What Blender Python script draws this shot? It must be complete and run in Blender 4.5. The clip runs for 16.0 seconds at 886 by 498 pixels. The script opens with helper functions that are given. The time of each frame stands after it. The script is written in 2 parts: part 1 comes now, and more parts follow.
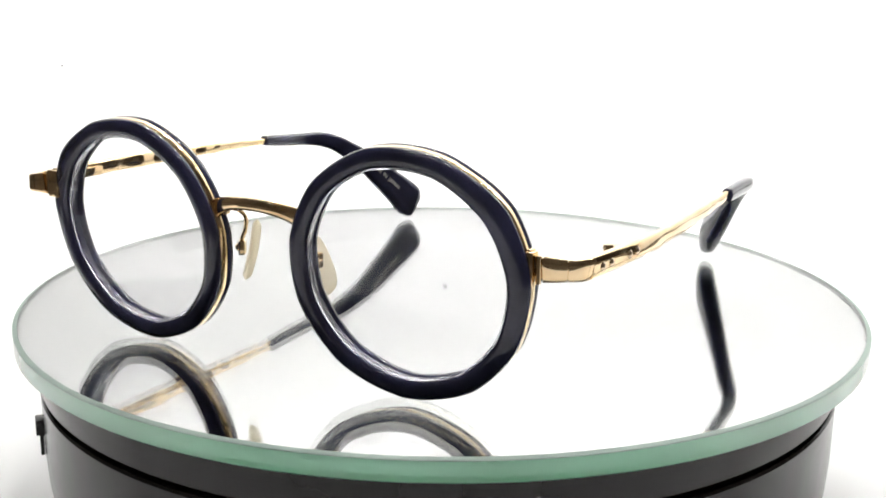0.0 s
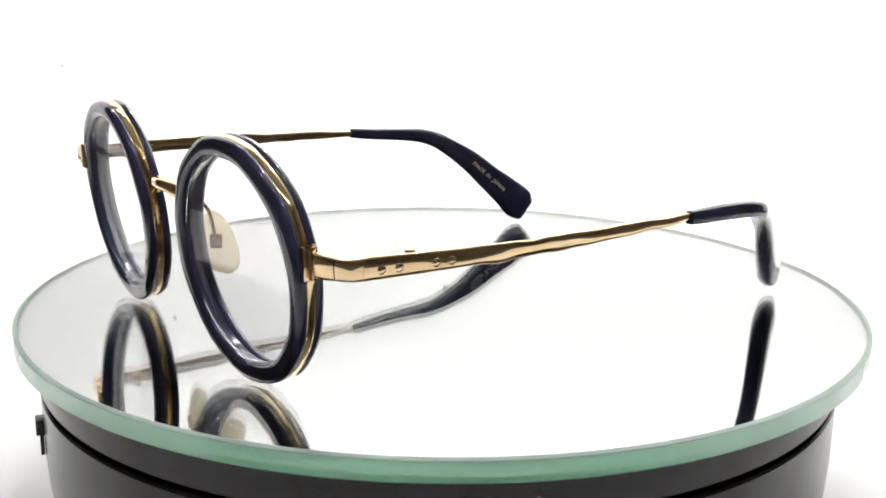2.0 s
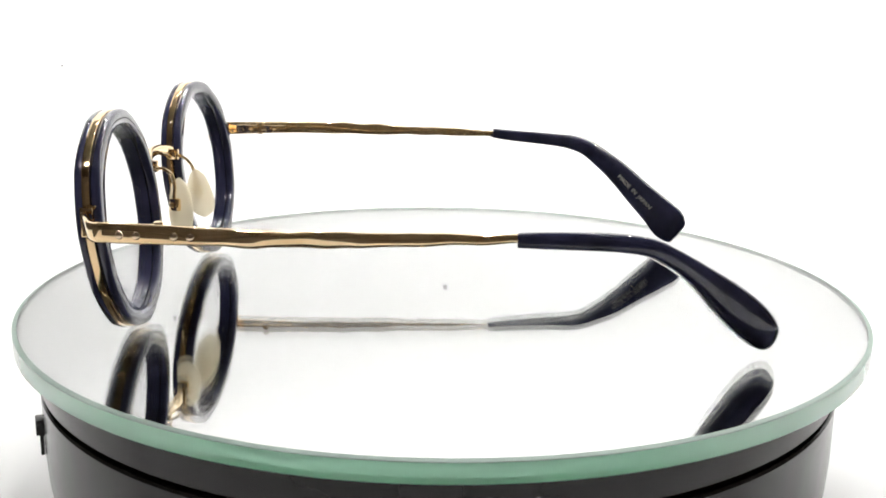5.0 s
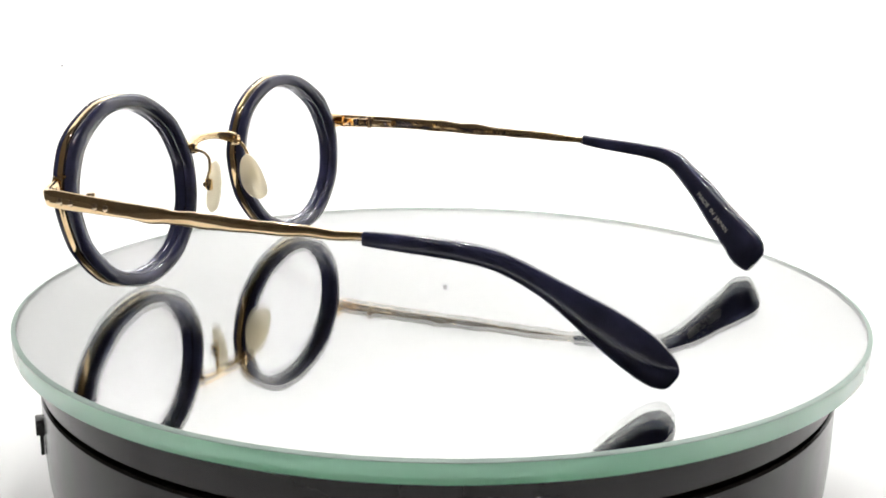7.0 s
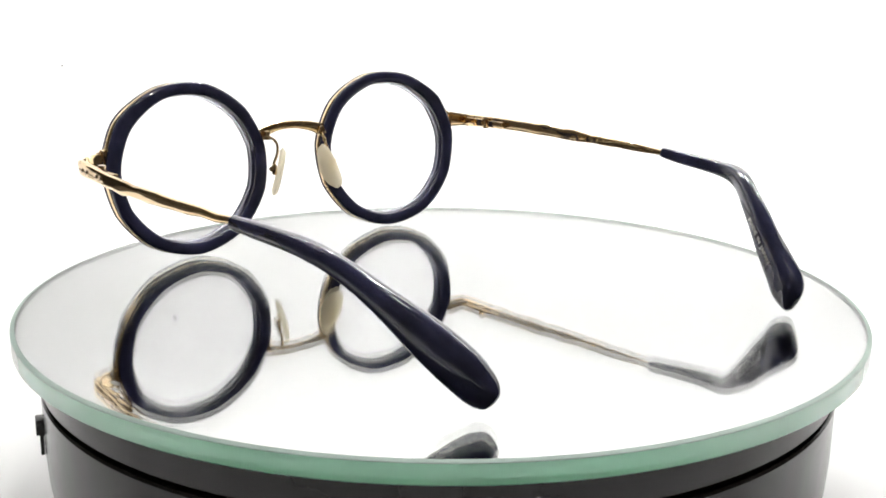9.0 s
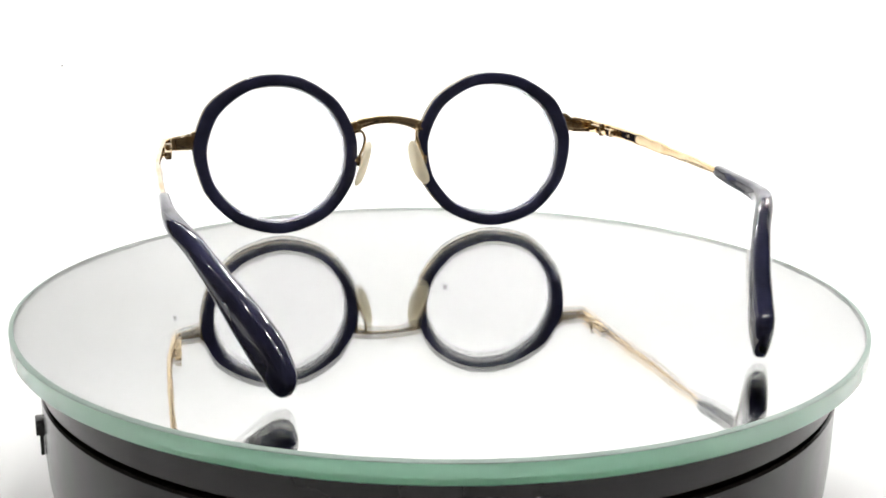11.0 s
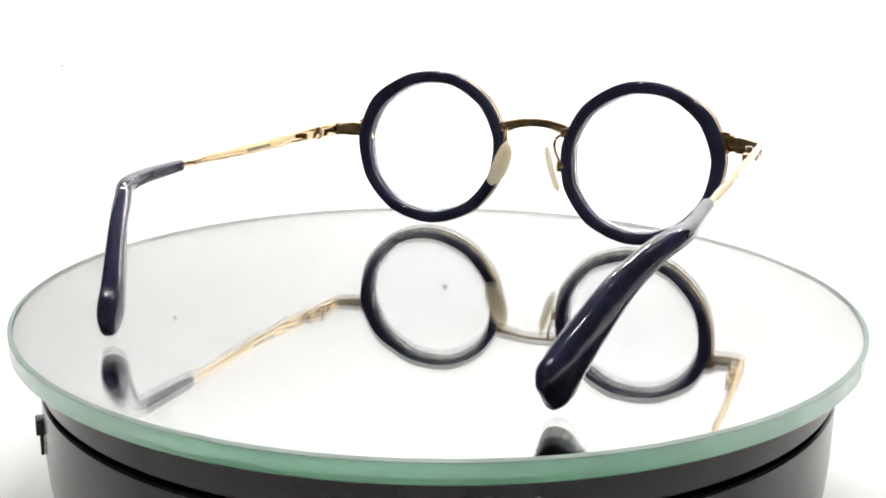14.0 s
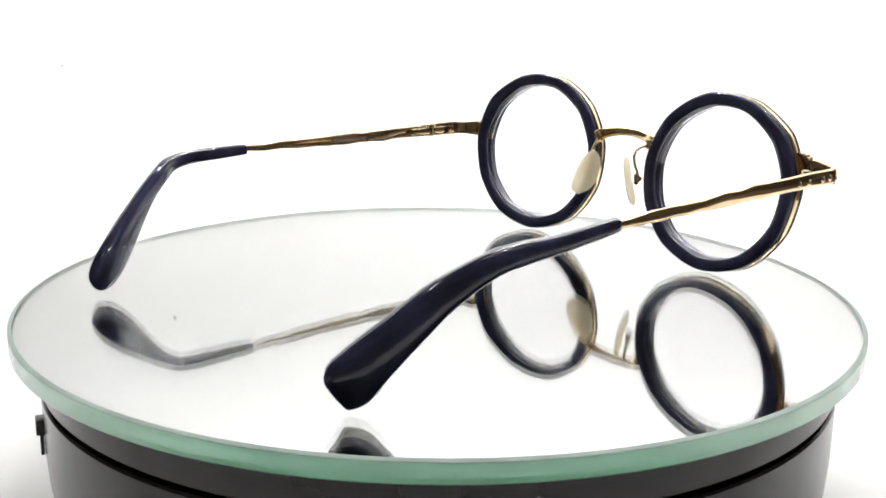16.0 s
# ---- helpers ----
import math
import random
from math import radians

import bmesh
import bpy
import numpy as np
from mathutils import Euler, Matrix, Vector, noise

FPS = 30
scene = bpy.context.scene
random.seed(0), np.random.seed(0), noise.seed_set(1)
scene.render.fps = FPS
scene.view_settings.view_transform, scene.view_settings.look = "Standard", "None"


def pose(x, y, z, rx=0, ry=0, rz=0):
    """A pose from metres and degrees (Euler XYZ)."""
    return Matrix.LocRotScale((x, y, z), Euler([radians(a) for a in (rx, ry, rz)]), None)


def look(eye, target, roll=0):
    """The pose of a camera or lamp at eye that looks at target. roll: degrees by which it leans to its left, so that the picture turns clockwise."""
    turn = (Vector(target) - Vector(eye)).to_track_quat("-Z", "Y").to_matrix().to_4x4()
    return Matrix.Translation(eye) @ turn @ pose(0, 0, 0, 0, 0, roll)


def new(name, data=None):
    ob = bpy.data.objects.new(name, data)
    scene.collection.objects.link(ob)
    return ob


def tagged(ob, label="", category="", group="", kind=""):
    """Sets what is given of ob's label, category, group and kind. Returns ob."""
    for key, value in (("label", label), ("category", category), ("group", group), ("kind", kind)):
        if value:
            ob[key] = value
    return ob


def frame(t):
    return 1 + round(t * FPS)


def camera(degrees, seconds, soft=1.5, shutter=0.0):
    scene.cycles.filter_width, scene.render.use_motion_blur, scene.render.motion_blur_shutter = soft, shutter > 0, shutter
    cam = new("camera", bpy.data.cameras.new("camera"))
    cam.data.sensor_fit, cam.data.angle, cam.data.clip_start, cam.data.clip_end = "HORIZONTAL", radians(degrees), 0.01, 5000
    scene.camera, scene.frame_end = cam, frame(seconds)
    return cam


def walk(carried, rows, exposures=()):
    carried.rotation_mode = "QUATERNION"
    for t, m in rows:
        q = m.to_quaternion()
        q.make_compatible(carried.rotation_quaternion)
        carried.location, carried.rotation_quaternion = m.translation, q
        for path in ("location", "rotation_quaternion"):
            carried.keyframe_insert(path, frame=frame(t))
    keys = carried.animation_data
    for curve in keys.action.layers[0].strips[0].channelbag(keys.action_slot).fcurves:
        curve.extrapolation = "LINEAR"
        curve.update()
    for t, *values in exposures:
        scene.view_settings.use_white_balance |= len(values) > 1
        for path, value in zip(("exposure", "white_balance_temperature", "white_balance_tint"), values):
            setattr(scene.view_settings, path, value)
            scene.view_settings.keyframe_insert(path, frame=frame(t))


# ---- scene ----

# ---- camera: fixed on a tripod before the turntable ----
YAW, PITCH, ROLL = 0.10, 13.90, 0.645
EYE = Vector((0.0, -0.30777, 0.0880))
AIM = EYE + Vector((math.sin(radians(YAW)) * math.cos(radians(PITCH)), math.cos(radians(YAW)) * math.cos(radians(PITCH)), -math.sin(radians(PITCH))))
cam = camera(44.0, 16.0, soft=1.8)
CAM = look(EYE, AIM, ROLL)
walk(cam, [(0.0, CAM), (16.0, CAM)], exposures=[(0.0, 0.0), (16.0, 0.0)])

# the turntable turns clockwise seen from above, at a steady pace
SPEED = -12.397
# the motor runs a little unevenly: seconds, degrees
DRIFT = ((0, 1, 2, 4, 6.5, 8, 9, 11.5, 13, 14.5, 16), (-0.7, -0.65, -0.37, 0.05, 0.97, 1.15, 0.92, 0.12, -0.2, -0.42, -0.85))


# ---- light ----
world = bpy.data.worlds.new("studio_world")
scene.world = world
world.use_nodes = True
world.node_tree.nodes["Background"].inputs["Color"].default_value = (1.0, 1.0, 1.0, 1)
world.node_tree.nodes["Background"].inputs["Strength"].default_value = 0.1
LED_POWER = 850.0

# the rails of small bright LEDs under the lid of the photo box are built with the setting


# ---- materials ----
def material(name, colour, rough=0.5, metal=0.0, **more):
    m = bpy.data.materials.new(name)
    m.use_nodes = True
    b = m.node_tree.nodes["Principled BSDF"]
    b.inputs["Base Color"].default_value = (*colour, 1)
    b.inputs["Roughness"].default_value = rough
    b.inputs["Metallic"].default_value = metal
    for key, value in more.items():
        b.inputs[key.replace("_", " ")].default_value = value
    return m


def grain(m, scale, low, high, detail=3.0, bump=0.0, rough=None, stretch=(1, 1, 1), bump_scale=0):
    """Colour variation, relief and uneven gloss from noise in the thing's own space."""
    nt = m.node_tree
    b = nt.nodes["Principled BSDF"]
    tc, mp, nz = nt.nodes.new("ShaderNodeTexCoord"), nt.nodes.new("ShaderNodeMapping"), nt.nodes.new("ShaderNodeTexNoise")
    mp.inputs["Scale"].default_value = stretch
    nz.inputs["Scale"].default_value, nz.inputs["Detail"].default_value = scale, detail
    nt.links.new(tc.outputs["Object"], mp.inputs["Vector"])
    nt.links.new(mp.outputs["Vector"], nz.inputs["Vector"])
    ramp = nt.nodes.new("ShaderNodeValToRGB")
    ramp.color_ramp.elements[0].position, ramp.color_ramp.elements[1].position = 0.35, 0.65
    ramp.color_ramp.elements[0].color, ramp.color_ramp.elements[1].color = (*low, 1), (*high, 1)
    nt.links.new(nz.outputs["Fac"], ramp.inputs["Fac"])
    nt.links.new(ramp.outputs["Color"], b.inputs["Base Color"])
    if rough:
        r = nt.nodes.new("ShaderNodeMapRange")
        r.inputs["To Min"].default_value, r.inputs["To Max"].default_value = rough
        nt.links.new(nz.outputs["Fac"], r.inputs["Value"])
        nt.links.new(r.outputs["Result"], b.inputs["Roughness"])
    if bump:
        n2, bp = nt.nodes.new("ShaderNodeTexNoise"), nt.nodes.new("ShaderNodeBump")
        n2.inputs["Scale"].default_value, n2.inputs["Detail"].default_value = bump_scale or scale * 0.6, 1.0
        bp.inputs["Strength"].default_value, bp.inputs["Distance"].default_value = bump, 0.0004
        nt.links.new(mp.outputs["Vector"], n2.inputs["Vector"])
        nt.links.new(n2.outputs["Fac"], bp.inputs["Height"])
        nt.links.new(bp.outputs["Normal"], b.inputs["Normal"])
    return m


NAVY = grain(material("navy_acetate", (0.025, 0.025, 0.045), 0.08, Specular_IOR_Level=0.45, IOR=1.5, Coat_Weight=0.3, Coat_Roughness=0.06), 90, (0.020, 0.021, 0.042), (0.032, 0.034, 0.074), rough=(0.06, 0.10), bump=0.28, bump_scale=190)
GOLD = grain(material("polished_gold", (0.88, 0.60, 0.28), 0.06, 1.0), 120, (0.83, 0.60, 0.33), (0.90, 0.70, 0.44), rough=(0.03, 0.08), bump=0.02)
STEEL = material("pale_gold_rivet", (0.88, 0.70, 0.50), 0.18, 1.0)
INK = material("silver_print", (0.62, 0.60, 0.55), 0.4)
ENGRAVED = material("etched_gold", (0.42, 0.36, 0.28), 0.45, 1.0)
BODY = grain(material("black_plastic", (0.02, 0.02, 0.021), 0.28, Specular_IOR_Level=0.36), 60, (0.008, 0.0072, 0.007), (0.014, 0.0125, 0.012), rough=(0.16, 0.26), bump=0.05)
GAP = material("groove_black", (0.004, 0.004, 0.004), 0.7)
MIRROR = grain(material("mirror_sheet", (0.8, 0.8, 0.8), 0.0, 1.0), 4, (0.98, 0.985, 0.98), (0.99, 0.99, 0.985))
PAPER = grain(material("white_paper", (0.86, 0.86, 0.86), 0.9), 6, (0.85, 0.85, 0.855), (0.88, 0.88, 0.875), bump=0.05)
LID = grain(material("grey_lid", (0.1, 0.1, 0.1), 0.85), 9, (0.085, 0.083, 0.08), (0.115, 0.112, 0.108), bump=0.05)
CLOTH = grain(material("dark_cloth", (0.05, 0.045, 0.04), 0.9), 20, (0.08, 0.068, 0.057), (0.115, 0.098, 0.083))
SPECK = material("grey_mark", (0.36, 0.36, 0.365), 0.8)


def clear_glass(name, ior, tint):
    m = bpy.data.materials.new(name)
    m.use_nodes = True
    nt = m.node_tree
    nt.nodes.remove(nt.nodes["Principled BSDF"])
    g = nt.nodes.new("ShaderNodeBsdfGlass")
    g.inputs["IOR"].default_value, g.inputs["Roughness"].default_value, g.inputs["Color"].default_value = ior, 0.0, (*tint, 1)
    nt.links.new(g.outputs["BSDF"], nt.nodes["Material Output"].inputs["Surface"])
    return m


def lens_glass(name, tint):
    """A thin coated demo lens: see-through, with a faint sheen."""
    m = bpy.data.materials.new(name)
    m.use_nodes = True
    nt = m.node_tree
    nt.nodes.remove(nt.nodes["Principled BSDF"])
    tr, gl, mx, fr, mp = (nt.nodes.new("ShaderNode" + k) for k in ("BsdfTransparent", "BsdfGlossy", "MixShader", "LayerWeight", "MapRange"))
    tr.inputs["Color"].default_value = (*tint, 1)
    gl.inputs["Roughness"].default_value = 0.02
    fr.inputs["Blend"].default_value = 0.2
    mp.inputs["To Min"].default_value, mp.inputs["To Max"].default_value = 0.006, 0.3
    nt.links.new(fr.outputs["Facing"], mp.inputs["Value"])
    nt.links.new(mp.outputs["Result"], mx.inputs["Fac"])
    nt.links.new(tr.outputs["BSDF"], mx.inputs[1])
    nt.links.new(gl.outputs["BSDF"], mx.inputs[2])
    nt.links.new(mx.outputs["Shader"], nt.nodes["Material Output"].inputs["Surface"])
    return m


def see_through(name, low, high, scale, rough=0.25, body=0.35, clear=0.0, sheen=0.05):
    """A translucent body that passes light on, with a soft surface gloss."""
    m = bpy.data.materials.new(name)
    m.use_nodes = True
    nt = m.node_tree
    nt.nodes.remove(nt.nodes["Principled BSDF"])
    tl, df, gl, m1, m2, nz, rp, tc = (nt.nodes.new("ShaderNode" + k) for k in ("BsdfTranslucent", "BsdfDiffuse", "BsdfGlossy", "MixShader", "MixShader", "TexNoise", "ValToRGB", "TexCoord"))
    nz.inputs["Scale"].default_value = scale
    rp.color_ramp.elements[0].color, rp.color_ramp.elements[1].color = (*low, 1), (*high, 1)
    nt.links.new(tc.outputs["Object"], nz.inputs["Vector"])
    nt.links.new(nz.outputs["Fac"], rp.inputs["Fac"])
    nt.links.new(rp.outputs["Color"], tl.inputs["Color"])
    nt.links.new(rp.outputs["Color"], df.inputs["Color"])
    gl.inputs["Roughness"].default_value = rough
    m1.inputs["Fac"].default_value, m2.inputs["Fac"].default_value = body, 0.05
    lw, mr = nt.nodes.new("ShaderNodeLayerWeight"), nt.nodes.new("ShaderNodeMapRange")
    lw.inputs["Blend"].default_value = 0.35
    mr.inputs["From Min"].default_value, mr.inputs["To Min"].default_value, mr.inputs["To Max"].default_value = 0.15, 0.04, sheen
    nt.links.new(lw.outputs["Facing"], mr.inputs["Value"])
    nt.links.new(mr.outputs["Result"], m2.inputs["Fac"])
    nt.links.new(tl.outputs["BSDF"], m1.inputs[1])
    nt.links.new(df.outputs["BSDF"], m1.inputs[2])
    nt.links.new(m1.outputs["Shader"], m2.inputs[1])
    nt.links.new(gl.outputs["BSDF"], m2.inputs[2])
    tr, m3 = nt.nodes.new("ShaderNodeBsdfTransparent"), nt.nodes.new("ShaderNodeMixShader")
    tr.inputs["Color"].default_value = (*high, 1)
    m3.inputs["Fac"].default_value = clear
    nt.links.new(m2.outputs["Shader"], m3.inputs[1])
    nt.links.new(tr.outputs["BSDF"], m3.inputs[2])
    nt.links.new(m3.outputs["Shader"], nt.nodes["Material Output"].inputs["Surface"])
    return m


GREEN = see_through("green_glass_edge", (0.44, 0.84, 0.61), (0.50, 0.89, 0.68), 45, sheen=1.0)
PAD = see_through("cream_silicone", (0.98, 0.91, 0.74), (0.99, 0.95, 0.84), 200, rough=0.35, body=0.5, clear=0.4)
BEVEL = grain(material("ground_bevel", (0.2, 0.3, 0.26), 0.4, Specular_IOR_Level=0.2), 50, (0.26, 0.34, 0.30), (0.34, 0.43, 0.38), rough=(0.35, 0.5))
LED = bpy.data.materials.new("led_glow")
LED.use_nodes = True
LED.node_tree.nodes["Principled BSDF"].inputs["Emission Color"].default_value = (1, 0.99, 0.97, 1)
LED.node_tree.nodes["Principled BSDF"].inputs["Emission Strength"].default_value = LED_POWER


def half_mirror(name, share):
    m = bpy.data.materials.new(name)
    m.use_nodes = True
    nt = m.node_tree
    nt.nodes.remove(nt.nodes["Principled BSDF"])
    tr, gl, mx = (nt.nodes.new("ShaderNode" + k) for k in ("BsdfTransparent", "BsdfGlossy", "MixShader"))
    gl.inputs["Roughness"].default_value = 0.0
    mx.inputs["Fac"].default_value = share
    nt.links.new(tr.outputs["BSDF"], mx.inputs[1])
    nt.links.new(gl.outputs["BSDF"], mx.inputs[2])
    nt.links.new(mx.outputs["Shader"], nt.nodes["Material Output"].inputs["Surface"])
    return m


FILM = half_mirror("half_silvered_film", 0.45)
PLATE = clear_glass("clear_plate_glass", 1.5, (0.996, 1.0, 0.998))
LENS = lens_glass("clear_lens", (0.995, 0.993, 0.999))
LENS_EDGE = clear_glass("lens_bevel_glass", 1.25, (0.97, 0.97, 0.985))


# ---- mesh helpers (millimetres in, metres out) ----
MM = 0.001


def part(name, bm, mat, parent=None, label="", smooth=40):
    bmesh.ops.recalc_face_normals(bm, faces=bm.faces[:])
    for f in bm.faces:
        f.smooth = True
    for e in bm.edges:
        e.smooth = len(e.link_faces) == 2 and e.calc_face_angle(0) < radians(smooth)
    me = bpy.data.meshes.new(name)
    bm.to_mesh(me)
    bm.free()
    me.materials.append(mat)
    ob = new(name, me)
    if parent is not None:
        ob.parent = parent
    if label:
        tagged(ob, label)
    return ob


def rings(bm, loops, closed=False, caps=True):
    """Skins a row of point loops, in millimetres."""
    vs = [[bm.verts.new(Vector(q) * MM) for q in loop] for loop in loops]
    n = len(vs[0])
    for a, b in zip(vs, vs[1:] + (vs[:1] if closed else [])):
        for i in range(n):
            bm.faces.new((a[i], a[(i + 1) % n], b[(i + 1) % n], b[i]))
    if caps and not closed:
        bm.faces.new(vs[0][::-1])
        bm.faces.new(vs[-1])
    return bm


def lathe(profile, segments=192, closed=False, bm=None, caps=False):
    """Turns a profile of (radius, height) round the z axis."""
    loops = []
    for k in range(segments):
        a = 2 * math.pi * k / segments
        loops.append([(r * math.cos(a), r * math.sin(a), z) for r, z in profile])
    bm = bm or bmesh.new()
    vs = [[bm.verts.new(Vector(q) * MM) for q in loop] for loop in loops]
    m = len(profile)
    for a, b in zip(vs, vs[1:] + vs[:1]):
        for i in range(m if closed else m - 1):
            bm.faces.new((a[i], b[i], b[(i + 1) % m], a[(i + 1) % m]))
    if caps:
        bm.faces.new([v[0] for v in vs])
        bm.faces.new([v[-1] for v in vs][::-1])
    return bm


def smooth_rows(rows, steps):
    """Catmull-Rom through rows of numbers."""
    out = []
    for i in range(len(rows) - 1):
        p0, p1, p2, p3 = (np.array(rows[min(max(j, 0), len(rows) - 1)], float) for j in (i - 1, i, i + 1, i + 2))
        for s in range(steps):
            t = s / steps
            out.append(0.5 * (2 * p1 + (p2 - p0) * t + (2 * p0 - 5 * p1 + 4 * p2 - p3) * t * t + (3 * p1 - p0 - 3 * p2 + p3) * t ** 3))
    out.append(np.array(rows[-1], float))
    return out


def loft(rows, power=2.0, sides=16, bm=None, twist=None, round_ends=0.0):
    """A bar along rows of (x, y, z, half height, half thickness); section a superellipse."""
    pts = [Vector(r[:3]) for r in rows]
    loops = []
    for i, r in enumerate(rows):
        t = (pts[min(i + 1, len(pts) - 1)] - pts[max(i - 1, 0)]).normalized()
        side = t.cross(Vector((0, 0, 1)))
        side = side.normalized() if side.length > 1e-4 else Vector((1, 0, 0))
        up = side.cross(t).normalized()
        if twist:
            up = Matrix.Rotation(radians(twist(i / (len(rows) - 1))), 3, t) @ up
            side = t.cross(up)
        loop = []
        for k in range(sides):
            a = 2 * math.pi * (k + 0.5) / sides
            c, s = math.cos(a), math.sin(a)
            u = math.copysign(abs(s) ** (2 / power), s) * r[3]
            v = math.copysign(abs(c) ** (2 / power), c) * r[4]
            loop.append(pts[i] + up * u + side * v)
        loops.append(loop)
    return rings(bm or bmesh.new(), loops)


def ball(x, y, z, rx, ry, rz, u=14, v=8, bm=None):
    bm = bm or bmesh.new()
    m = Matrix.Translation(Vector((x, y, z)) * MM) @ Matrix.Diagonal((rx * MM, ry * MM, rz * MM, 1))
    bmesh.ops.create_uvsphere(bm, u_segments=u, v_segments=v, radius=1, matrix=m)
    return bm


def box(x, y, z, sx, sy, sz, bevel=0.0, turn=None, bm=None):
    bm = bm or bmesh.new()
    m = Matrix.Translation(Vector((x, y, z)) * MM) @ (turn or Matrix()) @ Matrix.Diagonal((sx * MM, sy * MM, sz * MM, 1))
    vs = bmesh.ops.create_cube(bm, size=1, matrix=m)["verts"]
    if bevel:
        es = list({e for q in vs for e in q.link_edges})
        bmesh.ops.bevel(bm, geom=es, offset=bevel * MM, segments=2, affect="EDGES", profile=0.6)
    return bm


# ---- the setting: a white photo box, open to a dark room in front ----
FLOOR = -62.0


def sheet(name, profile, x0, x1, mat, kind="structure", thick=4.0):
    """A bent sheet with thickness along x; profile of (y, z)."""
    bm = bmesh.new()
    loops = []
    n = len(profile)
    outer = []
    for i, (y, z) in enumerate(profile):
        a, b = profile[max(i - 1, 0)], profile[min(i + 1, n - 1)]
        ty, tz = b[0] - a[0], b[1] - a[1]
        l = math.hypot(ty, tz)
        outer.append((y + tz / l * thick, z - ty / l * thick))
    ring = list(profile) + outer[::-1]
    for x in (x0, x1):
        loops.append([(x, y, z) for y, z in ring])
    rings(bm, loops)
    return tagged(part(name, bm, mat), kind=kind)


curve = [(-95, FLOOR), (100, FLOOR), (300, FLOOR)]
curve += [(300 + 250 * math.sin(a), FLOOR + 250 - 250 * math.cos(a)) for a in (radians(d) for d in range(6, 91, 6))]
curve += [(550, 400), (550, 660)]
backdrop = tagged(sheet("backdrop", curve, -370, 370, PAPER), "seamless white paper sweep behind the turntable", "backdrop", kind="structure")
# out of view; a reflector added to brighten what gold and drum mirror
tagged(part("front_reflector", box(60, -197, FLOOR - 2, 640, 196, 4, 0.5), PAPER), "unseen white reflector sheet added before the turntable", "paper", kind="structure")
tagged(part("wall_left", box(-526, 425, 299, 12, 270, 734), PAPER), "white side panel of the photo box", "wall", kind="structure")
tagged(part("wall_right", box(526, 375, 299, 12, 370, 734), PAPER), "white side panel of the photo box", "wall", kind="structure")
tagged(part("wall_back", box(0, 568, 299, 1064, 12, 734), PAPER), "white rear panel of the photo box", "wall", kind="structure")
tagged(part("floor_box", box(0, 438, FLOOR - 24, 1064, 270, 12), PAPER), "white bottom panel of the photo box", "floor", kind="structure")
tagged(part("ceiling", box(0, 200, 672, 1064, 720, 12), LID), "dark grey lid of the photo box", "ceiling", kind="structure")
tagged(part("wall_front", box(0, -740, 340, 1612, 12, 860), CLOTH), "dim brown room behind the camera", "wall", kind="structure")
tagged(part("wall_room_left", box(-800, -222, 340, 12, 1048, 860), CLOTH), "dim brown room beside the photo box", "wall", kind="structure")
tagged(part("wall_room_right", box(800, -282, 340, 12, 928, 860), CLOTH), "dim brown room beside the photo box", "wall", kind="structure")
tagged(part("wall_room_end_left", box(-663, 308, 340, 262, 12, 860), CLOTH), "dim brown room beside the photo box", "wall", kind="structure")
tagged(part("wall_room_end_right", box(663, 196, 340, 262, 12, 860), CLOTH), "dim brown room beside the photo box", "wall", kind="structure")
tagged(part("ceiling_room", box(0, -222, 776, 1612, 1048, 12), CLOTH), "dim ceiling of the room before the box", "ceiling", kind="structure")
tagged(part("floor", box(0, -222, FLOOR - 24, 1612, 1048, 12), CLOTH), "dim table top before the photo box", "floor", kind="structure")


def led_strip(y, x0, x1, count, tilt=0, z=600):
    """A rail with a row of small round LEDs that shine down, tilted by some degrees towards the paper."""
    bm = box((x0 + x1) / 2, y, z + 8, x1 - x0 + 40, 24, 10, 1.0)
    rail = tagged(part("led_strip", bm, PAPER), "white rail with a row of bright LEDs", "lamp", kind="structure")
    for k in range(count):
        x = x0 + (x1 - x0) * k / (count - 1)
        dot = bmesh.new()
        bmesh.ops.create_cone(dot, segments=12, radius1=8 * MM, radius2=7.5 * MM, depth=2 * MM, cap_ends=True, matrix=Matrix.Translation(Vector((x, y, z + 2 - tilt * 0.16)) * MM) @ pose(0, 0, 0, tilt, 0, 0))
        part("led", dot, LED, rail)


led_strip(-200, -320, 360, 5)
led_strip(330, -270, 430, 6, 28)
led_strip(400, -220, 430, 6, 20)

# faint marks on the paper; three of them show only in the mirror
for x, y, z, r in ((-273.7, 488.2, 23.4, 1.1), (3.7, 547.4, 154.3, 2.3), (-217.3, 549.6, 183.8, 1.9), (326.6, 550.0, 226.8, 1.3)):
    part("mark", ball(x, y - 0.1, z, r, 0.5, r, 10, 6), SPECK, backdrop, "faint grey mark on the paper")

# ---- turntable ----
turntable = tagged(new("turntable"), "black plastic display turntable carrying a glass plate", "turntable")
turntable.location = (-0.0003, 0, FLOOR * MM)


def down(bm):
    bmesh.ops.translate(bm, verts=bm.verts, vec=(0, 0, -FLOOR * MM))
    return bm


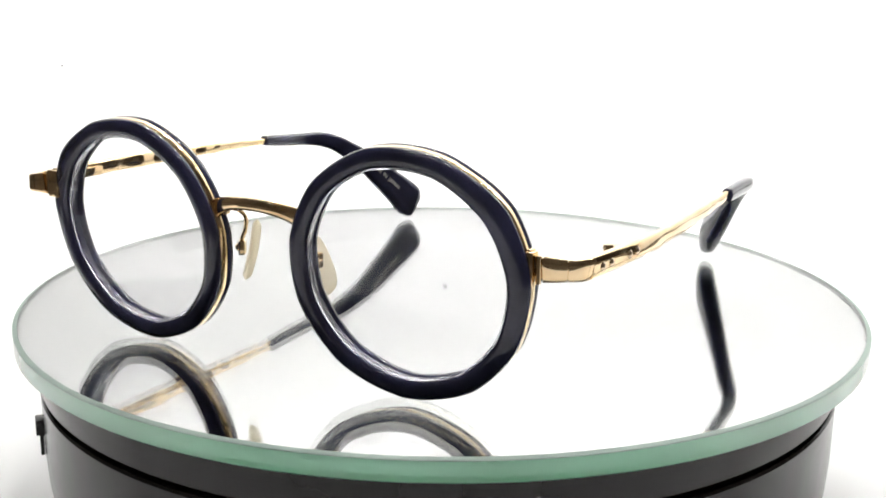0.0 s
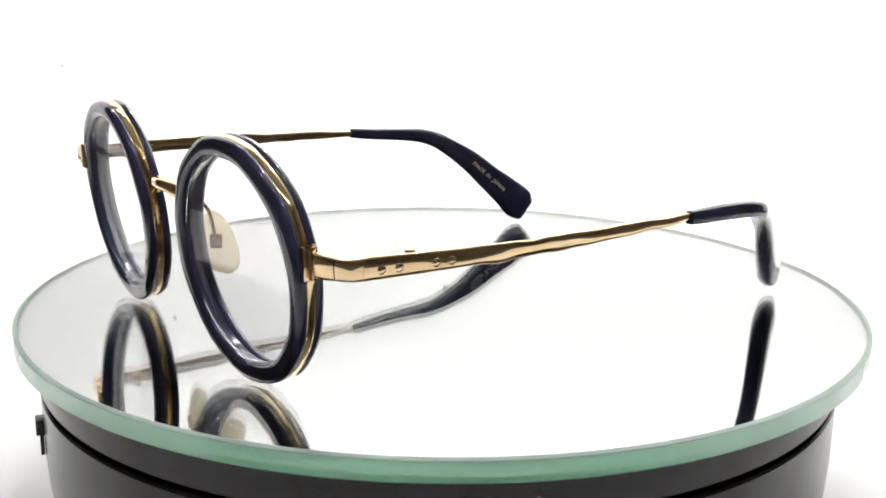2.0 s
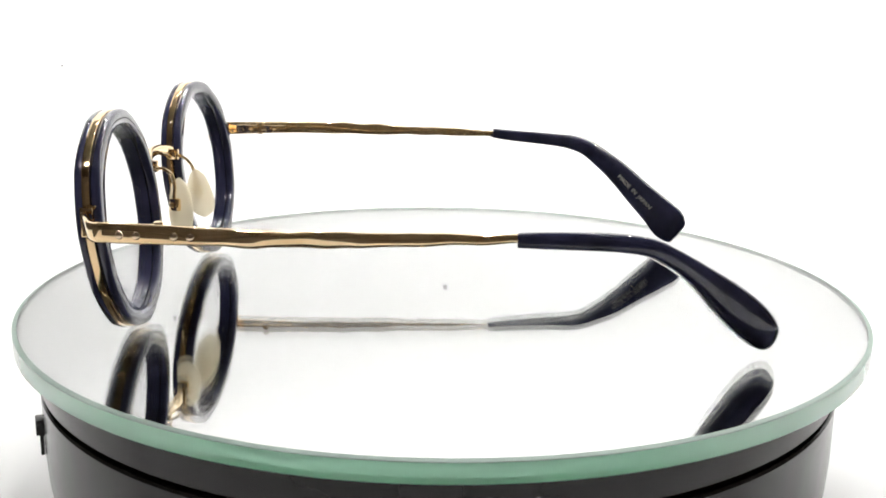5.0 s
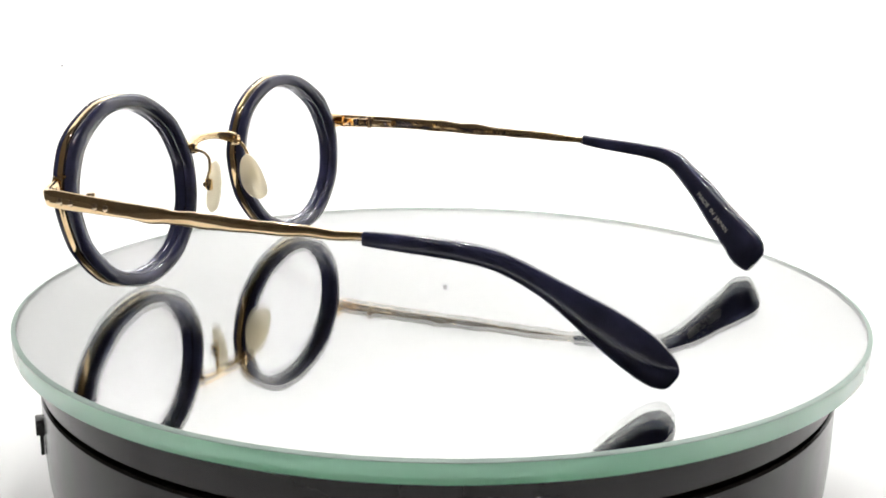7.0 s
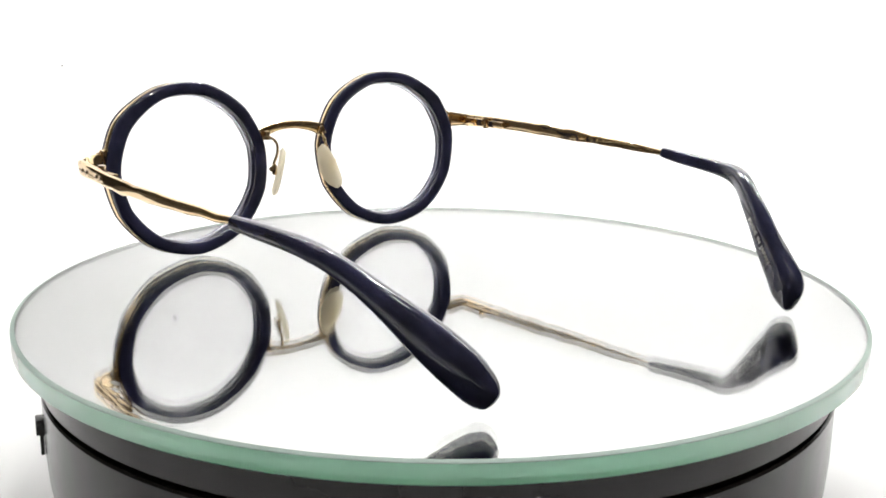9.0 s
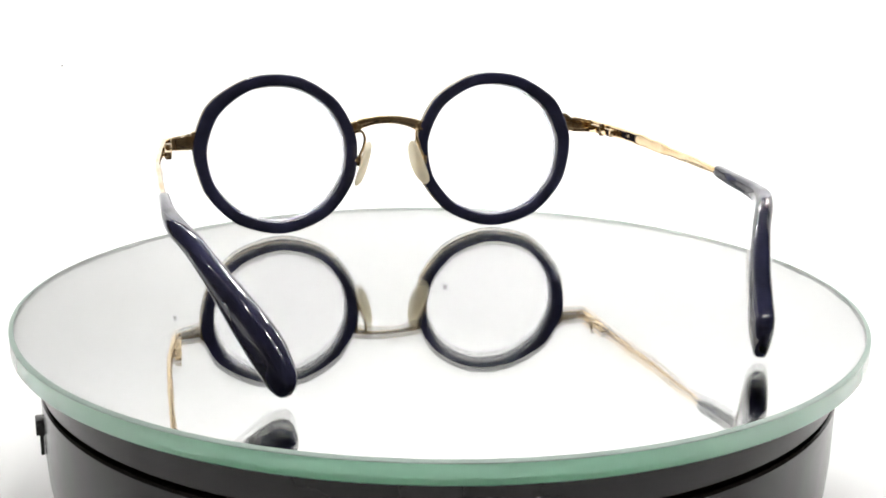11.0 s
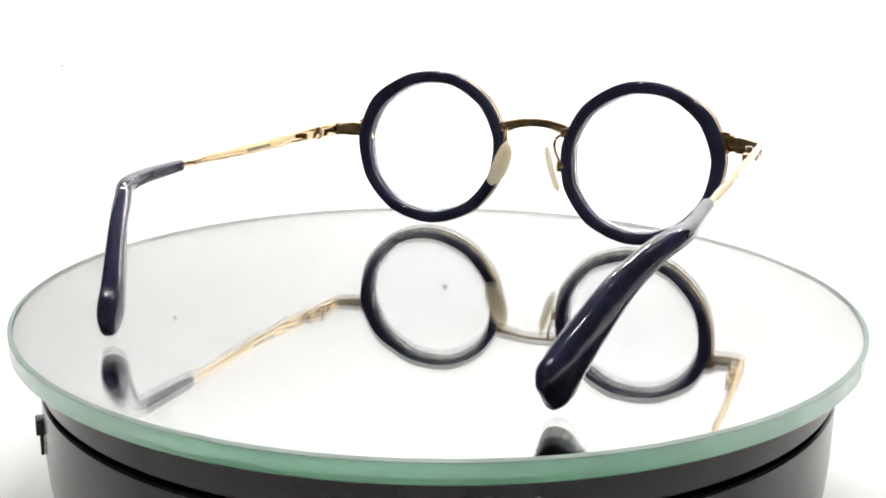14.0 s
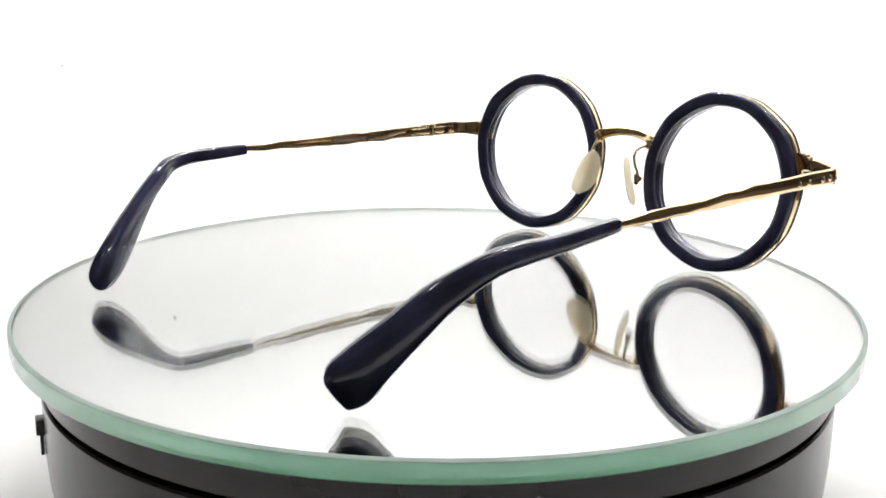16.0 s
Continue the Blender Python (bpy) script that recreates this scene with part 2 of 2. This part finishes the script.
PLATE_LOW, SHEET_LOW, SILVER = -5.1, -3.35, -4.45
part("body", down(lathe([(0, -61.5), (94, -61.5), (99, -60.6), (104, -57.6), (107.4, -53), (109.4, -48), (110.4, -42), (110.9, -34), (111.0, -18.0), (110.6, -17.3), (108.5, -17.1), (0, -17.1)], 224)), BODY, turntable, "satin black plastic drum", smooth=25)
part("groove", down(lathe([(0, -17.0), (108.8, -17.0), (108.8, -16.2), (0, -16.2)], 160)), GAP, turntable)
part("top_ring", down(lathe([(0, -16.2), (108.4, -16.2), (110.3, -16.0), (111.0, -15.4), (111.0, PLATE_LOW - 0.4), (110.6, PLATE_LOW), (108, PLATE_LOW), (107.8, PLATE_LOW - 0.6), (0, PLATE_LOW - 0.6)], 224)), BODY, turntable, "rotating black upper ring", smooth=25)
part("switch", down(box(-103.2, -41.0, -26.4, 3.6, 5.0, 4.1, 0.4, pose(0, 0, 0, 0, 0, 21.7))), BODY, turntable, "small black switch")
part("switch_plate", down(box(-103.6, -41.2, -31.4, 1.0, 3.0, 5.8, 0.2, pose(0, 0, 0, 0, 0, 21.7))), BODY, turntable)

# ---- glass plate ----
glass_plate = tagged(new("glass_plate"), "round clear glass plate with a green ground edge, on the turntable", "glass plate")
R_TOP, R_EDGE = 116.2, 117.45
bm = lathe([(60, 0.0), (R_TOP, 0.0), (R_EDGE - 0.3, -0.3), (R_EDGE - 0.1, -0.45), (R_EDGE - 0.1, SHEET_LOW + 0.3), (R_EDGE - 0.4, SHEET_LOW), (60, SHEET_LOW)], 256, caps=True)
part("glass_sheet", bm, PLATE, glass_plate, smooth=8)
part("bevel", lathe([(R_TOP + 0.06, 0.02), (R_EDGE - 0.15, -0.28), (R_EDGE, -0.42)], 256), BEVEL, glass_plate, "grey-green polished bevel", smooth=8)
part("edge", lathe([(R_EDGE, -0.42), (R_EDGE, PLATE_LOW + 0.3), (R_EDGE - 0.3, PLATE_LOW), (R_EDGE - 0.5, PLATE_LOW)], 256), GREEN, glass_plate, "frosted sea-green ground edge", smooth=20)
part("silvered_film", lathe([(60, SHEET_LOW - 0.03), (R_EDGE - 0.3, SHEET_LOW - 0.03), (R_EDGE - 0.3, SHEET_LOW - 0.05), (60, SHEET_LOW - 0.05)], 128, caps=True), FILM, glass_plate, "half-silvered film", smooth=20)
part("mirror_backing", lathe([(60, SILVER), (R_EDGE - 0.3, SILVER), (R_EDGE - 0.3, SHEET_LOW - 0.06), (R_EDGE - 0.12, SHEET_LOW - 0.06), (R_EDGE - 0.12, PLATE_LOW + 0.3), (R_EDGE - 0.4, PLATE_LOW + 0.02), (60, PLATE_LOW + 0.02)], 160, caps=True), MIRROR, glass_plate, "silvered backing sheet", smooth=20)

# ---- eyeglasses ----
glasses = tagged(new("eyeglasses"), "round navy acetate eyeglasses with gold metal core and temples", "eyeglasses")

FACETS = 11


def facet(a, turn, out=None):
    """The rim's soft many-sided outline: a factor on the radius."""
    w = 2 * math.pi / FACETS
    b = (a + 0.05 * math.sin(2 * a + 5 * turn) - turn) % w - w / 2
    poly = math.cos(w / 2) / math.cos(b)
    poly -= 0.009 * math.exp(-((w / 2 - abs(b)) / 0.10) ** 2)
    flare = sum(amount * math.exp(-(((a - radians(at) + math.pi) % (2 * math.pi) - math.pi) / wide) ** 2) for at, amount, wide in out or ())
    return 1.0 + 0.31 * (poly - 1 + 0.0135) + flare


def rim_ring(centre, wrap, pan, turn, out, section, squash=0.978, steps=154):
    """Sweeps a section of (radius, depth) round a lens; depth runs backwards along the lens's axis."""
    n = Vector((-math.sin(wrap), math.cos(wrap) * math.cos(pan), math.sin(pan) * math.cos(wrap))).normalized()
    e1 = n.cross(Vector((0, 0, 1))).normalized()
    e2 = e1.cross(n)
    loops = []
    for k in range(steps):
        a = 2 * math.pi * k / steps
        f, g = facet(a, turn), facet(a, turn, out)
        loops.append([Vector(centre) + (e1 * math.cos(a) + e2 * math.sin(a) * squash) * (r * (g if r > 26 else f)) + n * d for r, d in section])
    return rings(bmesh.new(), loops, closed=True)


def lens_disc(centre, wrap, pan, turn, r, d0, d1, steps=110):
    n = Vector((-math.sin(wrap), math.cos(wrap) * math.cos(pan), math.sin(pan) * math.cos(wrap))).normalized()
    e1 = n.cross(Vector((0, 0, 1))).normalized()
    e2 = e1.cross(n)
    loops = []
    for rr, d in ((r * 0.02, d0 - 1.0), (r * 0.35, d0 - 0.88), (r * 0.7, d0 - 0.5), (r, d0), (r, d1), (r * 0.7, d1 - 0.5), (r * 0.35, d1 - 0.88), (r * 0.02, d1 - 1.0)):
        loops.append([Vector(centre) + (e1 * math.cos(2 * math.pi * k / steps) + e2 * math.sin(2 * math.pi * k / steps) * 0.978) * rr * facet(2 * math.pi * k / steps, turn) + n * d for k in range(steps)])
    return rings(bmesh.new(), loops)


RO, RI, HALF = 28.25, 23.75, 3.15
SIDES = {
    1: dict(centre=(37.7, 1.43, 28.15), wrap=radians(2.1), pan=radians(5.5), turn=0.10, out=((38, 0.03, 0.3), (12, 0.02, 0.3))),
    -1: dict(centre=(-39.4, 3.7, 28.1), wrap=radians(-4.2), pan=radians(6.0), turn=0.18, out=((142, 0.03, 0.3), (168, 0.02, 0.3))),
}


def layer(d0, d1, ro, ri, be=0.5):
    """A bevelled rectangular section between two depths."""
    return [(ri, d0 + be * 0.6), (ri + be * 0.6, d0), (ro - be, d0), (ro - be * 0.3, d0 + be * 0.3), (ro, d0 + be), (ro, d1 - be), (ro - be * 0.3, d1 - be * 0.3), (ro - be, d1), (ri + be * 0.6, d1), (ri, d1 - be * 0.6)]


def front_layer():
    """The front ring's section: rounded outside, a coved inner edge, and a lip that carries the lens."""
    ro, ri, f = RO, RI, -HALF
    return [(ri + 0.4, 0.82), (ri + 0.35, -0.9), (ri + 0.1, -1.5), (ri, -1.95), (ri + 0.08, f + 0.75), (ri + 0.4, f + 0.36), (ri + 1.0, f + 0.1), (ri + 1.9, f), (ro - 1.7, f + 0.03), (ro - 1.0, f + 0.18), (ro - 0.45, f + 0.45), (ro - 0.12, f + 0.85),
            (ro, f + 1.25), (ro, -1.45), (ro - 0.15, -1.1), (ro - 0.4, -1.0), (ri + 1.6, -1.0), (ri + 1.6, 0.82)]




for s, g in SIDES.items():
    args = (g["centre"], g["wrap"], g["pan"], g["turn"], g["out"])
    part("front_rim", rim_ring(*args, front_layer()), NAVY, glasses, "glossy navy front acetate ring", smooth=50)
    part("metal_rim", rim_ring(*args, layer(-0.98, 0.82, RO - 0.1, RI + 1.7, 0.15)), GOLD, glasses, "gold metal core ring", smooth=50)
    part("back_rim", rim_ring(*args, layer(0.84, HALF, RO - 0.1, RI + 0.3, 0.95)), NAVY, glasses, "glossy navy rear acetate ring", smooth=50)
    lens = part("lens", lens_disc(*args[:4], RI + 0.05, -1.7, -0.4), LENS, glasses, "clear demo lens")
    lens.visible_shadow = False
    edge = part("lens_edge", rim_ring(*args, [(RI + 0.02, -1.75), (RI - 0.3, -1.8), (RI - 0.35, -1.72), (RI - 0.1, -0.5), (RI + 0.02, -0.45)]), LENS_EDGE, lens, "polished bevel of the lens", smooth=30)
    edge.visible_shadow = False

# bridge: a flat gold arch, higher in the middle
rows = [(11.5, 1.4, 36.2, 2.3, 0.95), (9.6, 0.9, 37.3, 2.0, 1.1), (6.8, 0.1, 38.2, 1.7, 1.2), (2.9, -0.6, 38.9, 1.55, 1.25), (-1.1, -0.8, 39.1, 1.5, 1.3),
        (-5.2, -0.5, 38.9, 1.55, 1.25), (-9.0, 0.3, 38.2, 1.7, 1.2), (-11.8, 1.2, 37.3, 2.0, 1.1), (-13.7, 1.8, 36.2, 2.3, 0.95)]
bm = loft(smooth_rows(rows, 5), 3.0, 16)
for x, y in ((9.4, 2.2), (-12.1, 2.6)):
    box(x, y, 36.6, 1.8, 2.4, 3.2, 0.3, bm=bm)
part("bridge", bm, GOLD, glasses, "arched gold bridge")

for s in (1, -1):
    dy = 0.0 if s > 0 else 1.2
    # pad arm: a wire that loops back from the rim and drops to the pad
    path = [(12.2, 2.4, 36.0), (10.6, 3.4, 36.1), (9.4, 5.2, 35.3), (9.1, 6.8, 33.4), (9.8, 7.4, 30.5), (10.9, 7.4, 28.2), (11.2, 7.6, 26.2)]
    part("pad_arm", loft(smooth_rows([(s * x - 1.2, y + dy, z, 0.5, 0.5) for x, y, z in path], 5), 2.0, 10), GOLD, glasses)
    pad_rows = []
    for k in range(13):
        u = -1 + 2 * k / 12
        w = math.sqrt(max(1 - abs(u) ** 2.4, 0.02))
        pad_rows.append((s * (10.0 - 2.4 * u + 0.6 * u * u) - (1.5 if s > 0 else 0.0), 8.9 + dy - 0.5 * u, 25.3 + 7.6 * u, 0, w * ((4.3 if s > 0 else 3.8) - 0.8 * u)))
    loops = []
    for x, y, z, _, w in pad_rows:
        d = Vector((0.47 * s, 0.88, 0)).normalized()
        nrm = Vector((0.88 * s, -0.47, 0.3)).normalized()
        th = 1.05 * min(1.0, w / 2.0)
        loops.append([Vector((x, y, z)) + d * (w * math.cos(2 * math.pi * q / 20)) + nrm * (th * math.sin(2 * math.pi * q / 20)) for q in range(20)])
    pad = part("nose_pad", rings(bmesh.new(), loops), PAD, glasses, "cream silicone nose pad")
    part("clasp", box(s * 11.1 - 1.2, 7.7 + dy, 26.0, 1.6, 3.0, 3.6, 0.5, pose(0, 0, 0, 0, 0, s * -28)), GOLD, pad)
    part("screw", ball(s * 11.7 - 1.2, 7.0 + dy, 26.0, 0.9, 0.9, 0.9), GOLD, pad)


def wave(seed, amount, lean):
    """Uneven hammered twist along a temple, which leans out at the hinge."""
    def f(u):
        return lean * max(0.3, 1 - 2.5 * u) + amount * (math.sin(9 * u + seed) + 0.7 * math.sin(17 * u + 2.1 * seed)) * min(1, max(0, (u - 0.18) * 6)) * min(1, (1 - u) * 6)
    return f


def hammered(rows, seed):
    """Uneven edges and thickness along a hand-hammered bar."""
    out = []
    for r in rows:
        u = min(1, max(0, (r[1] - 30) / 12))
        a, b, c = (noise.noise(Vector((r[1] * f, 7.3 * seed, k))) for f, k in ((0.16, 1.0), (0.11, 4.0), (0.20, 9.0)))
        out.append((r[0] + 0.10 * c * u, r[1], r[2] + 0.28 * a * u, r[3] * (1 + 0.20 * b * u), r[4] * (1 + 0.15 * c * u)))
    return out


TEMPLES = {
    1: dict(arm=[(75.2, 8.4, 33.2, 2.4, 0.95), (75.8, 14, 33.15, 2.35, 0.95), (76.5, 22, 33.05, 2.2, 0.95), (77.3, 31, 32.95, 2.0, 0.95), (77.8, 42, 32.8, 1.95, 0.9),
                 (77.9, 53, 32.7, 1.85, 0.9), (77.9, 64, 32.8, 1.7, 0.9), (77.7, 80, 33.0, 1.45, 0.85), (77.2, 99, 33.3, 1.0, 0.75), (77.0, 104, 33.2, 0.9, 0.7)],
            tip=[(77.2, 98.9, 33.1, 1.55, 1.35), (77.2, 99.5, 33.1, 1.72, 1.5), (77.0, 107, 33.0, 1.95, 1.6), (76.7, 115, 32.85, 2.05, 1.76), (76.0, 122, 32.4, 2.1, 2.06), (74.6, 127.5, 31.3, 2.2, 2.27), (72.0, 131.9, 29.0, 2.35, 2.34), (69.2, 137.1, 25.6, 2.6, 2.41), (66.0, 142.4, 21.4, 3.3, 2.54), (61.6, 149.3, 15.3, 4.6, 2.8), (57.8, 155.4, 9.8, 5.0, 2.99), (56.0, 159.1, 6.35, 4.5, 2.79), (55.05, 161.1, 4.65, 3.65, 2.27), (54.5, 162.3, 3.75, 2.4, 1.49), (54.35, 162.7, 3.45, 1.1, 0.65)],
            end=[(61.5, 2.0, 33.4, 3.6, 1.1), (65.0, 2.3, 33.3, 3.0, 1.1), (69.5, 3.3, 33.2, 2.6, 1.1), (73.2, 5.2, 33.1, 2.25, 1.0), (74.5, 6.5, 33.1, 2.3, 1.0), (75.0, 7.8, 33.15, 2.35, 1.0), (75.2, 9.6, 33.2, 2.4, 0.97)],
            seams=((63.9, 64.1), (66.3, 67.9), (72.0, 72.25)),
            z=33.1, rivets=(12.2, 16.0, 24.4, 28.0)),
    -1: dict(arm=[(-77.6, 5.4, 35.6, 2.25, 0.95), (-77.8, 11, 35.75, 2.2, 0.95), (-78.1, 20, 36.0, 2.1, 0.95), (-78.4, 31, 36.1, 1.95, 0.95), (-78.4, 42, 36.05, 1.95, 0.9),
                  (-78.4, 59, 35.75, 1.75, 0.9), (-78.2, 70, 35.5, 1.6, 0.9), (-77.8, 84, 35.2, 1.4, 0.85), (-77.4, 99, 34.9, 1.0, 0.75), (-77.2, 104, 34.6, 0.9, 0.7)],
             tip=[(-77.4, 99.0, 34.9, 1.5, 1.35), (-77.4, 99.6, 34.9, 1.7, 1.5), (-77.2, 106, 34.2, 1.9, 1.6), (-77.1, 114, 33.55, 2.05, 1.72), (-76.6, 121, 32.95, 2.2, 2.03), (-75.2, 126.9, 32.3, 2.55, 2.27), (-72.6, 132.1, 30.6, 2.85, 2.34), (-69.0, 137.6, 26.8, 3.35, 2.41), (-66.0, 142.7, 22.7, 4.0, 2.54), (-62.8, 148.7, 16.8, 4.7, 2.73), (-59.9, 155.0, 11.0, 5.6, 2.86), (-58.5, 158.4, 7.55, 6.15, 2.73), (-57.4, 160.7, 5.7, 5.5, 2.21), (-56.9, 162.0, 4.9, 4.2, 1.43), (-56.7, 162.4, 4.6, 2.2, 0.65)],
             end=[(-63.2, 3.0, 36.9, 3.6, 1.1), (-66.5, 2.9, 36.8, 3.1, 1.1), (-71.0, 3.2, 36.3, 2.7, 1.1), (-75.8, 3.8, 35.8, 2.3, 1.0), (-77.3, 4.4, 35.65, 2.25, 1.0), (-77.7, 6.0, 35.6, 2.25, 0.97)],
             seams=((-66.4, -66.6), (-68.8, -70.4), (-74.5, -74.75)),
             z=35.8, rivets=(8.9, 12.9, 20.4, 25.4)),
}


def stepped(rows, seams):
    """Cuts shallow joints across a bar, each between two places along x."""
    xs = [abs(r[0]) for r in rows]

    def at(x, thin):
        q = [float(np.interp(abs(x), xs, [r[i] for r in rows])) for i in range(1, 5)]
        return (x, q[0], q[1], q[2] - thin * 0.8, q[3] - thin)
    out = list(rows)
    for a, b in seams:
        e = math.copysign(0.06, a)
        out += [at(a, 0), at(a + e, 0.5), at(b - e, 0.5), at(b, 0)]
    return sorted(out, key=lambda r: abs(r[0]))


for s, d in TEMPLES.items():
    part("endpiece", loft(stepped(d["end"], d["seams"]), 3.4 if s > 0 else 5.0, 20, twist=(lambda u: 7.0) if s > 0 else None), GOLD, glasses, "square-cornered gold endpiece", smooth=30)
    temple = part("temple", loft(hammered(smooth_rows(d["arm"], 9), s), 3.0, 20, twist=wave(s + 1.5, 5, 2.5 if s > 0 else 0.0)), GOLD, glasses, "hammered gold temple bar", smooth=35)
    y0 = d["rivets"][0] - 12.2
    # a taller collar clamps the endpiece to the rim, with a small step on top and a slim pin behind it
    ex, ey, ez = d["end"][1][:3]
    collar = box(ex - s * 0.2, ey - 0.4, ez, 3.5, 2.9, 6.9, 0.35)
    box(ex - s * 1.0, ey + 0.4, ez + 3.3, 3.4, 2.2, 0.9, 0.25, bm=collar)
    bmesh.ops.create_cone(collar, segments=16, radius1=0.55 * MM, radius2=0.55 * MM, depth=5.6 * MM, cap_ends=True, matrix=Matrix.Translation(Vector((ex + s * 2.3, ey - 0.6, ez)) * MM))
    part("collar", collar, GOLD, glasses, "stepped gold collar at the rim", smooth=30)
    for y in d["rivets"]:
        x = float(np.interp(y, [r[1] for r in d["arm"]], [r[0] for r in d["arm"]]))
        z = d["z"] - 0.2
        part("rivet", ball(x + s * 0.9, y, z, 0.45, 1.0, 1.0), STEEL, temple)
        part("rivet", ball(x - s * 0.9, y, z + 0.2, 0.5, 0.75, 0.75), STEEL, temple)
    x = d["arm"][2][0]
    hinge = box(x - s * 2.2, 15.0 + y0, d["z"], 2.2, 9.5, 2.6, 0.25)
    box(x - s * 1.9, 25.2 + y0, d["z"], 2.0, 9.0, 2.4, 0.25, bm=hinge)
    bmesh.ops.create_cone(hinge, segments=20, radius1=1.0 * MM, radius2=1.0 * MM, depth=3.8 * MM, cap_ends=True, matrix=Matrix.Translation(Vector((x - s * 2.2, 20.3 + y0, d["z"])) * MM))
    bmesh.ops.create_cone(hinge, segments=20, radius1=1.2 * MM, radius2=1.0 * MM, depth=0.6 * MM, cap_ends=True, matrix=Matrix.Translation(Vector((x - s * 2.2, 20.3 + y0, d["z"] + 2.1)) * MM))
    part("hinge", hinge, GOLD, temple, "barrel hinge with screw", smooth=30)
    if s > 0:
        part("engraving", box(76.84, 56, 32.6, 0.12, 14, 1.1), ENGRAVED, temple, "etched grey lettering bar")
    tip = part("temple_tip", loft(smooth_rows(d["tip"], 5), 3.0, 24), NAVY, glasses, "glossy navy acetate tip, spatula end", smooth=60)
    if s < 0:
        cu = bpy.data.curves.new("lettering", "FONT")
        cu.body, cu.size, cu.align_x, cu.align_y, cu.extrude, cu.space_word = "MADE IN JAPAN", 0.0021, "CENTER", "CENTER", 0.00005, 1.6
        tmp = bpy.data.objects.new("lettering", cu)
        scene.collection.objects.link(tmp)
        me = bpy.data.meshes.new_from_object(tmp.evaluated_get(bpy.context.evaluated_depsgraph_get()))
        bpy.data.objects.remove(tmp)
        me.materials.append(INK)
        along = (Vector((-60.3, 153.6, 11.6)) - Vector((-65.9, 142.0, 22.9))).normalized()
        side = along.cross(Vector((0, 0, 1))).normalized()
        if side.x < 0:
            side = -side
        up = side.cross(along)
        word = new("lettering", me)
        at = Vector((-63.1, 147.8, 17.3)) + side * 2.78 + up * 0.5
        m4 = Matrix((along, up, side)).transposed().to_4x4()
        m4.translation = at * MM
        word.parent = tip
        word.matrix_local = m4
        tagged(word, "small silver printed words")


def motions():
    base = Matrix.Translation((-0.039597, -0.071387, 0.0)) @ pose(0, 0, 0, 0, 0, -28.886)
    off = Matrix.Translation((0.00047, 0.00045, 0.0))
    rows, plate = [], []
    for k in range(33):
        t = k * 0.5
        spin = pose(0, 0, 0, 0, 0, SPEED * t + float(np.interp(t, *DRIFT)))
        rows.append((t, spin @ base))
        plate.append((t, spin @ off))
    walk(glasses, rows)
    walk(glass_plate, plate)


motions()
